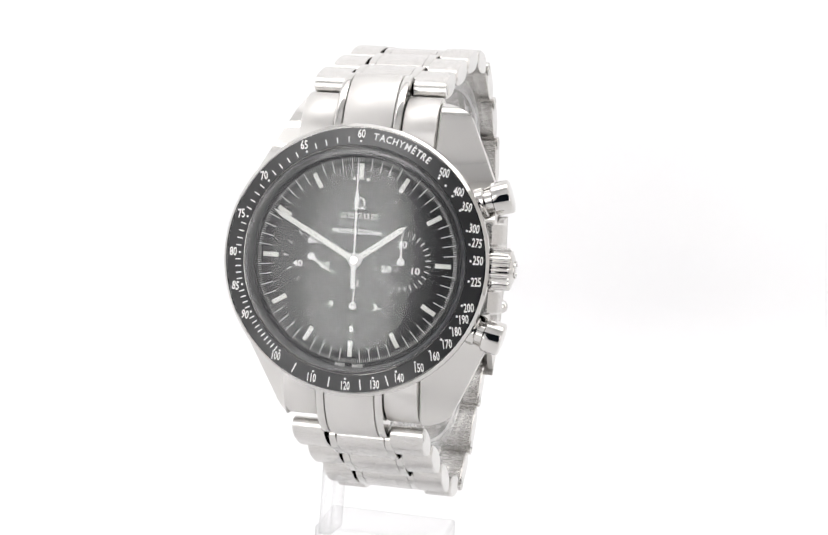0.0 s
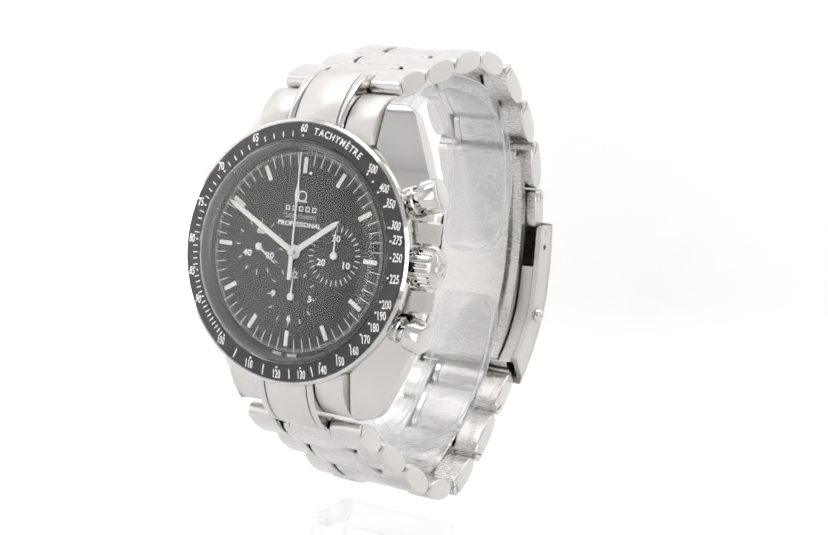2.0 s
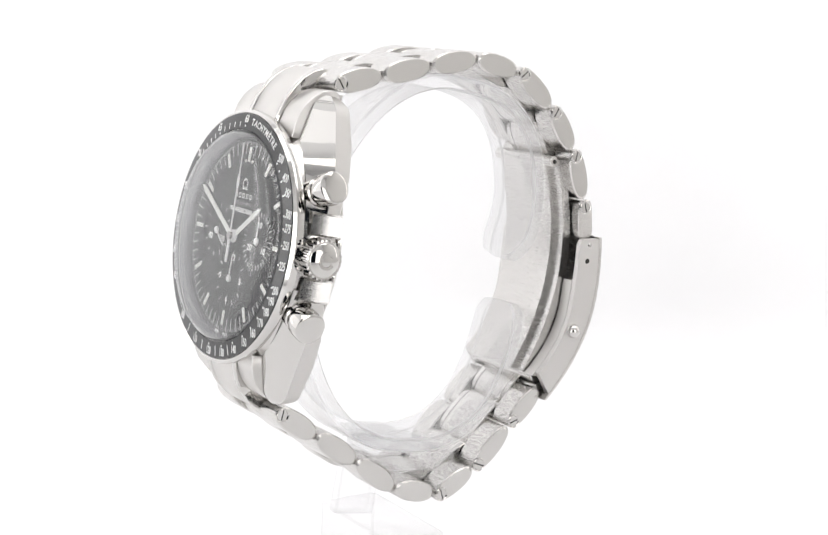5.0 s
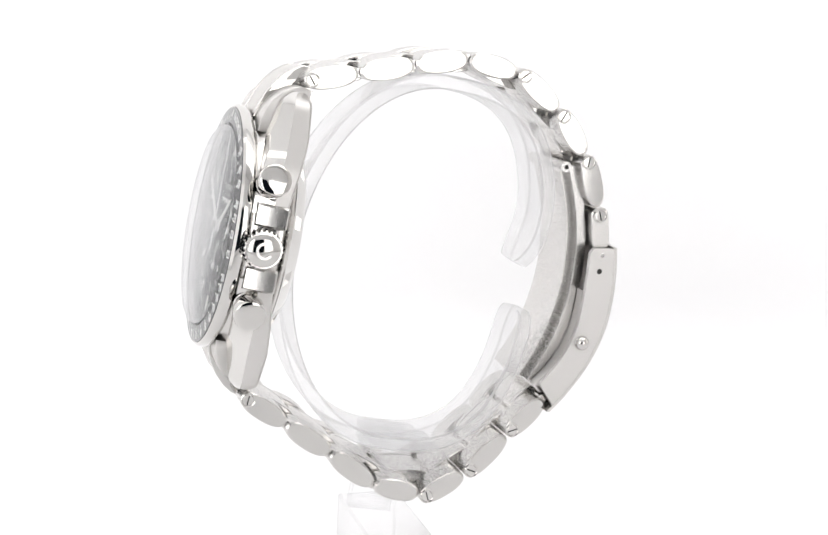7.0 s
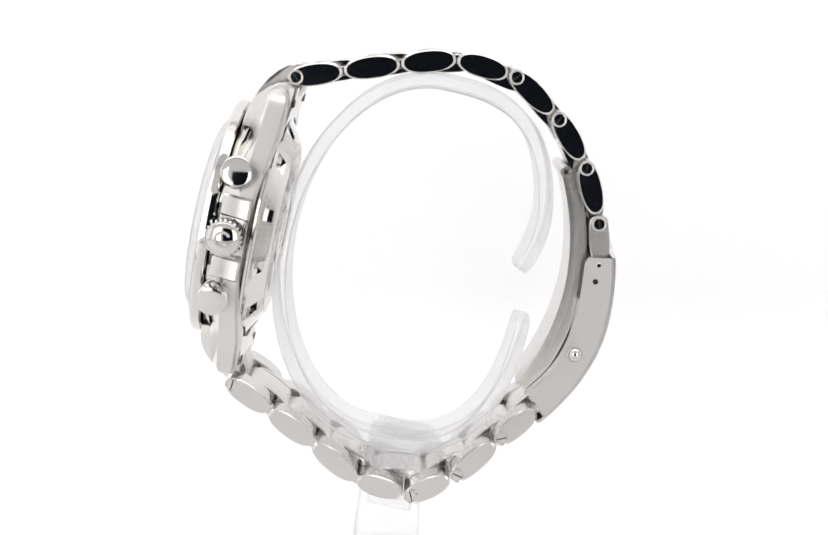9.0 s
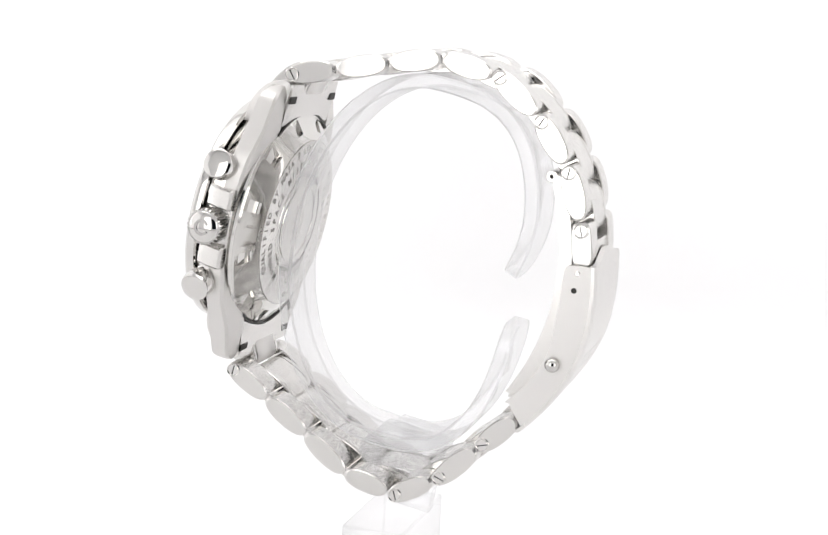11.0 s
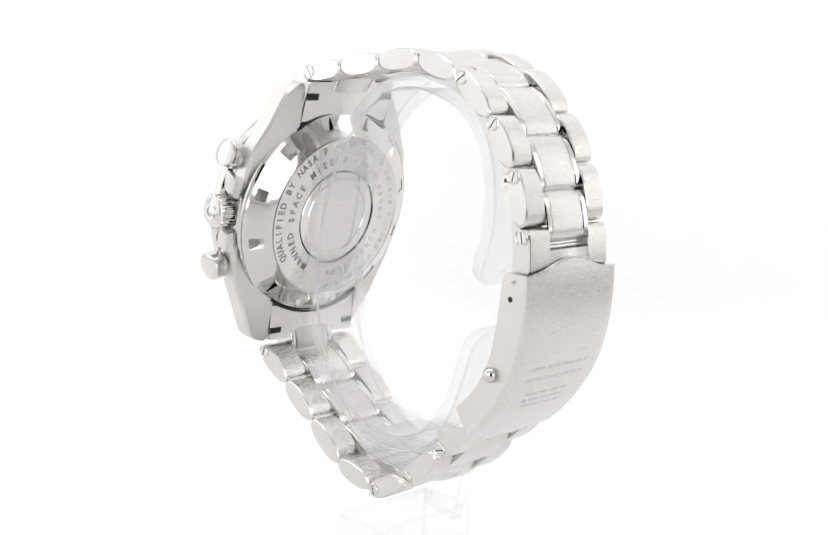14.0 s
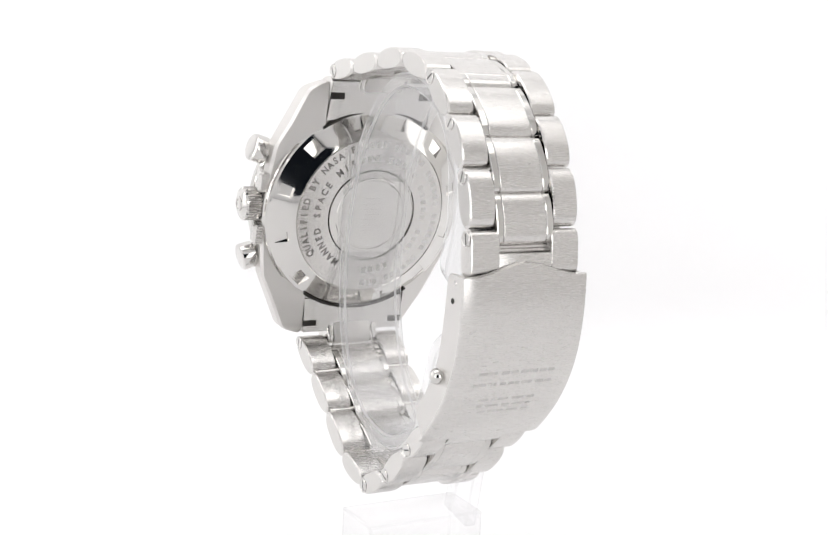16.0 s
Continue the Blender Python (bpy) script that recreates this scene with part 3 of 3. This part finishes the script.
def bracelet():
    for path, flip, screws in ((UPPER, 1, (0, 4, 5, 6, 7)), (LOWER, -1, (0, 4, 5, 6))):
        lens = [math.dist(p, q) for p, q in zip(path, path[1:])]
        for i, (p, q) in enumerate(zip(path, path[1:])):
            d = ((q[0] - p[0]) / lens[i], (q[1] - p[1]) / lens[i])
            back = 1.25 if i in screws else 0.0
            fore = 1.25 if (i + 1) in screws else 0.0
            a = (p[0] - d[0] * (back - 0.12), p[1] - d[1] * (back - 0.12))
            b = (q[0] - d[0] * (fore + 0.12), q[1] - d[1] * (fore + 0.12))
            ends = (a, b) if flip > 0 else (b, a)
            m = link_pose(*ends)
            length = math.dist(a, b)
            w = half_width((p[1] + q[1]) / 2)
            if path is UPPER and i == len(lens) - 1:
                # the plate that enters the clasp
                bm = bmesh.new()
                for s in (1, -1):
                    prism_x(bm, oval(length, 3.2, 4.0), s * (w - 2.45) - 2.4, s * (w - 2.45) + 2.4, 0.15)
                ent = part("clasp_entry", bm, BRUSHED, watch, DIALPLACE @ m, "brushed end plate sliding into the clasp", 24)
                part("cross_plate", block(bmesh.new(), -5, 5, -0.1, length / 2, -1.2, 1.45, 0.1), BRUSHED, ent)
                for yy in (-0.45, -1.0):
                    part("spring_bar", rod(bmesh.new(), 0.32, -5, 5, 16, 0.05), SATIN, ent, mm(0, yy, 0.1))
            else:
                for s in (1, -1):
                    x0, x1 = sorted((s * w, s * 5.05))
                    outer_link(m, x0, x1, length)
            if i in screws:
                yy = (-length / 2 + 1.25) if flip > 0 else (length / 2 - 1.25)
                screw(m, w, yy, 1, 20 + 37 * i)
        s = 0.0
        for i in range(len(lens) - 1 if flip > 0 else len(lens)):
            a, b = along(path, s + 2.75), along(path, s + lens[i] + (2.55 if i < len(lens) - 2 or flip < 0 else 0.9))
            if i == 0:
                a = along(path, 1.9)
            m = link_pose(*((a, b) if flip > 0 else (b, a)))
            centre_link(m, 4.95, math.dist(a, b) + 0.5)
            # the bar that joins the links, dark in the gap
            s += lens[i]
            j = along(path, s)
            part("link_bar", rod(bmesh.new(), 0.75, -half_width(j[1]) + 0.6, half_width(j[1]) - 0.6, 20, 0.1), SATIN, watch, DIALPLACE @ mm(side_shift(*j), *j))


bracelet()


def end_links():
    for s, drop in ((1, 0.0), (-1, 0.3)):
        body = [(16.5, -2.4), (18.5, -2.6), (20.2, -3.05), (21.8, -3.9), (23.2, -5.2), (24.0, -6.4), (24.4, -7.8), (24.2, -9.0), (23.6, -9.5), (19.0, -8.9), (16.5, -8.2)]
        mid = [(16.5, -2.3), (18.5, -2.4), (20.1, -2.75), (22.1, -3.45), (24.2, -4.6), (25.9, -6.0), (27.0, -7.4), (27.6, -8.8), (27.5, -10.0), (26.6, -10.8), (25.2, -10.9), (23.6, -10.2), (19.0, -8.95), (16.5, -8.25)]
        short = 1.0 if s > 0 else 0.87
        grow = lambda pts, up: [(s * (16.5 + (y - 16.5) * short), z + up + drop) for y, z in pts]
        bm = bmesh.new()
        prism_x(bm, grow(body, 0), -10.0, -5.12, 0.12)
        prism_x(bm, grow(body, 0), 5.12, 10.0, 0.12)
        e = wpart("end_link", bm, BRUSHED_LONG, "brushed end link fitted between the lugs", angle=40)
        wpart("centre_piece", prism_x(bmesh.new(), grow(mid, 0.05), -3.66, 3.66, 0.12), BRUSHED_LONG, parent=e, angle=40)
        under = [(16.9, -8.2), (23.9, -9.2), (24.0, -9.9), (22.0, -9.75), (16.9, -9.0)]
        wpart("underside_plate", prism_x(bmesh.new(), grow(under, 0), -9.9, 9.9, 0), SATIN, "flat satin underside", parent=e, angle=20)
        for sx in (1, -1):
            x0, x1 = sorted((sx * 3.82, sx * 4.96))
            wpart("polished_strip", prism_x(bmesh.new(), grow(mid, 0.14), x0, x1, 0.2), POLISHED, parent=e, angle=40)
            x0, x1 = sorted((sx * 7.4, sx * 9.9))
            # the slot's shade, as a dark block set in the underside
            wpart("bar_slot", block(bmesh.new(), x0, x1, min(s * 20.8, s * 22.0), max(s * 20.8, s * 22.0), -9.80 + drop, -9.40 + drop), RECESS_SHADE, parent=e)


end_links()


# ---- folding clasp ----
def clasp_out(y):
    return -66.25 + (0.0122 if y > -2 else 0.0208) * (y + 2) ** 2


def clasp_in(y):
    return -60.85 + (0.006 if y > -4 else 0.033) * (y + 4) ** 2


def clasp():
    W, CX = 10.7, side_shift(-4, -63)
    bm = bmesh.new()
    nx, ny = 20, 28
    def top_end(x):
        return 8.6 + 1.9 * (0.5 + 0.5 * math.cos(math.pi * min(1, abs(x) / 9.6))) 
    def low_end(x):
        return -20.3 + 0.3 * (0.5 + 0.5 * math.cos(math.pi * min(1, abs(x) / 9.0)))
    grids = []
    for t in (0.0, 0.8):
        g = []
        for i in range(nx + 1):
            x = -W + 2 * W * i / nx
            row = []
            for j in range(ny + 1):
                y = low_end(x) + (top_end(x) - low_end(x)) * j / ny
                edge = 0.25 * max(0, (abs(x) / W - 0.96) / 0.04)
                row.append(bm.verts.new((x, y, clasp_out(y) + t + (edge if t == 0 else 0))))
            g.append(row)
        grids.append(g)
    for g in grids:
        for i in range(nx):
            for j in range(ny):
                bm.faces.new((g[i][j], g[i + 1][j], g[i + 1][j + 1], g[i][j + 1]))
    a, b = grids
    rim = [(i, 0) for i in range(nx)] + [(nx, j) for j in range(ny)] + [(i, ny) for i in range(nx, 0, -1)] + [(0, j) for j in range(ny, 0, -1)]
    for (i, j), (k, l) in zip(rim, rim[1:] + rim[:1]):
        bm.faces.new((a[i][j], a[k][l], b[k][l], b[i][j]))
    place = mm(CX, 0, 0)
    root = wpart("clasp", bm, BRUSHED, "brushed steel folding clasp cover with worn etched writing", m=place, angle=40)
    for s in (1, -1):
        ys = [-19.2 + 27.6 * i / 24 for i in range(25)]
        out = [(y, clasp_out(y) + 0.75) for y in ys] + [(7.9, -60.6), (7.0, -60.15)] + [(y, clasp_in(y)) for y in reversed(ys[:-2]) if y > -16.6]
        x0, x1 = sorted((s * (W - 0.06), s * (W - 1.0)))
        part("side_wall", prism_x(bmesh.new(), out, x0, x1, 0), BRUSHED_LONG, root, None, "brushed side of the clasp", 40)
        ball = bmesh.new()
        lathe(ball, [(0, 1.25), (0.5, 1.15), (0.95, 0.85), (1.2, 0.4), (1.25, 0.0), (1.0, -0.5), (1.0, -1.0)], 32)
        part("release_button", ball, POLISHED, root, mm(s * (W + 0.25), -7.9, -61.9, 0, 90 * s, 0), "polished round release button")
        # a dark disc on the wall draws the hole's shade
        hole = lathe(bmesh.new(), [(0, 0.02), (0.42, 0.02), (0.45, -0.05)], 20)
        part("bar_hole", hole, RECESS_SHADE, root, mm(s * W, 4.3, -62.4, 0, 90 * s, 0), "spring bar hole, its shade a dark disc")
        pin = lathe(bmesh.new(), [(0, 0.06), (0.3, 0.06), (0.42, -0.05)], 20)
        part("bar_end", pin, POLISHED, root, mm(s * W, 7.0, -62.3, 0, 90 * s, 0))
    # flange between the near blade and the side of the cover
    ys = [-16.4 + 17.0 * i / 16 for i in range(17)]
    out = [(y, clasp_out(y) + 0.75) for y in ys] + [(y, clasp_in(y) + 0.05) for y in reversed(ys)]
    part("inner_flange", prism_x(bmesh.new(), out, 7.45, W - 1.05, 0), BRUSHED_LONG, root, None, "brushed flange inside the clasp", 40)
    # etched writing, too worn to read
    rnd = random.Random(5)
    for row, (y, h) in enumerate(((-6.3, 0.55), (-8.3, 0.55), (-11.3, 0.5), (-12.6, 0.5), (-13.8, 0.5))):
        x = -6.5 if row < 2 else -4.5
        lim = -x
        while x < lim:
            w = rnd.uniform(0.5, 1.5)
            b = block(bmesh.new(), -w / 2, w / 2, -h / 2, h / 2, -0.012, 0.012)
            slope = math.degrees(math.atan(2 * 0.0208 * (y + 2)))
            part("etched_bar", b, ETCHED, root, mm(x, y, clasp_out(y) - 0.004, slope), "")
            x += w + 0.35
    # inner folding blade
    blade_z = lambda y: -59.5 + 0.0098 * (y - 1.0) ** 2 + 0.004 * (y - 1) ** 2
    ys = [20.4 - 36.5 * i / 24 for i in range(25)]
    out = [(y, blade_z(y)) for y in ys] + [(y, blade_z(y) + 0.95) for y in reversed(ys)]
    thick = [(y, blade_z(y) - 1.6) for y in ys] + [(y, blade_z(y) - 0.02) for y in reversed(ys)]
    for x0, x1, shape, name in ((-6.6, 5.1, out, "inner_blade"), (-8.6, 7.2, thick, "outer_blade")):
        part(name, prism_x(bmesh.new(), shape, x0, x1, 0), BRUSHED, root, None, "brushed steel folding blade", 40)
    part("hinge", rod(bmesh.new(), 0.95, -7.7, 7.7, 24, 0.1), BRUSHED, root, mm(-0.7, 20.0, blade_z(20.0) + 0.3))
    # dark rod ends draw the shade in the hinge holes
    part("hinge_hole", rod(bmesh.new(), 0.35, -7.76, 7.76, 16, 0.02), RECESS_SHADE, root, mm(-0.7, 20.0, blade_z(20.0) + 0.3))
    part("hinge", rod(bmesh.new(), 1.1, -8.6, 8.6, 24, 0.1), SATIN, root, mm(0, -16.6, -57.6))


clasp()

# ---- the clear stand ----
stand = tagged(new("watch_stand"), "clear acrylic C-shaped watch stand on a small clear foot", "watch stand")


def ring_point(a):
    """The bent ring's middle line in the watch's y and z; a in degrees from twelve o'clock over the case back."""
    c, s = math.cos(radians(a)), math.sin(radians(a))
    n = 2.0 if s > 0 else 2.9
    y = -0.4 + 30.0 * math.copysign(abs(c) ** (2 / n), c)
    z = -32.6 + 20.6 * math.copysign(abs(s) ** (2 / n), s)
    if s < 0 and -1 < y < 14:
        z += 3.6 * (1 - y / 14) ** 2        # the upper free end curls inward
    return (y, z)


def stand_parts():
    def ring_bm(a0, a1, steps):
        secs = []
        ends = (0, 0.12, 0.35, 0.7, 1.2, 1.8, 2.6, 3.5, 4.6, 6.0)
        turns = [a0 + e for e in ends] + [a0 + 7.5 + (a1 - a0 - 15) * i / steps for i in range(steps + 1)] + [a1 - e for e in reversed(ends)]
        steps = len(turns) - 1
        for a in turns:
            p, q = ring_point(a - 0.5), ring_point(a + 0.5)
            d = Vector((q[0] - p[0], q[1] - p[1])).normalized()
            nrm = Vector((-d.y, d.x))
            c = ring_point(a)
            x = -0.6 + 0.085 * (-c[1] - 12)
            free = min(a - a0, a1 - a) / 6.0
            th, hw = 1.2, 5.8 - (2.9 * (1 - math.sqrt(1 - (1 - free) ** 2)) if free < 1 else 0)
            loop = []
            for u, v in ((-hw, -th + 0.3), (-hw + 0.3, -th), (hw - 0.3, -th), (hw, -th + 0.3), (hw, th - 0.3), (hw - 0.3, th), (-hw + 0.3, th), (-hw, th - 0.3)):
                loop.append((x + u, c[0] + nrm.x * v, c[1] + nrm.y * v))
            secs.append(loop)
        bm = loft(bmesh.new(), secs)
        # sides and ends frosted, broad faces clear, chamfers in the painted highlight
        for k, f in enumerate(list(bm.faces)):
            f.material_index = 1 if k >= 8 * steps or k % 8 in (3, 7) else 0 if k % 8 in (1, 5) else 2
        return bm
    part("ring", ring_bm(-88, 266, 110), [ACRYLIC, FROSTED, EDGE_HIGHLIGHT], stand, DIALPLACE, "bent clear acrylic band", 40)
    # saddle below the ring, with a rounded underside
    sad = []
    for x in (-7.0, 7.6):
        loop = [(x, -31.2, -33.0), (x, -31.2, -45.0), (x, -33.4, -45.3)]
        for k in range(9):
            a = radians(180 * k / 8)
            loop.append((x, -33.6 - 2.2 * math.sin(a), -39.1 - 5.9 * math.cos(a)))
        loop.append((x, -33.4, -32.8))
        sad.append(loop)
    part("saddle", loft(bmesh.new(), sad), ACRYLIC, stand, DIALPLACE, "clear acrylic saddle", 40)
    def edged(bm):
        """Sawn edges stay frosted, faces are clear."""
        for f in bm.faces:
            f.material_index = 1 if f.calc_area() < 14 else 0
        return bm
    arm = block(bmesh.new(), -11.9, -6.9, -33.4, -31.3, -44.0, -34.0, 0.3)
    part("arm", edged(arm), [CLEAREST, FROSTED], stand, DIALPLACE, "clear acrylic arm")
    up = DIALPLACE @ mm(-10.9, -40.4, -39.0)
    part("upright", edged(block(bmesh.new(), -1.1, 1.1, -7.0, 8.9, -4.0, 4.0, 0.35)), [CLEAREST, FROSTED], stand, up, "clear acrylic upright")
    foot = Matrix.Translation((DIALPLACE @ mm(-1.2, -46.6, -39.0)).translation)
    foot.translation.z = 0.0
    foot = foot @ pose(0, 0, 0, 0, 0, -12.2)
    part("foot", edged(block(bmesh.new(), -11.0, 11.0, -5.5, 5.5, 0.0, 23.4, 0.45)), [CLEAREST, FROSTED], stand, foot, "clear acrylic foot plate")


stand_parts()


def motions():
    rows = [(t / 2, pose(0, 0, 0, 0, 0, SPIN * t / 2)) for t in range(int(END * 2) + 1)]
    walk(watch, rows)
    walk(stand, rows)


motions()
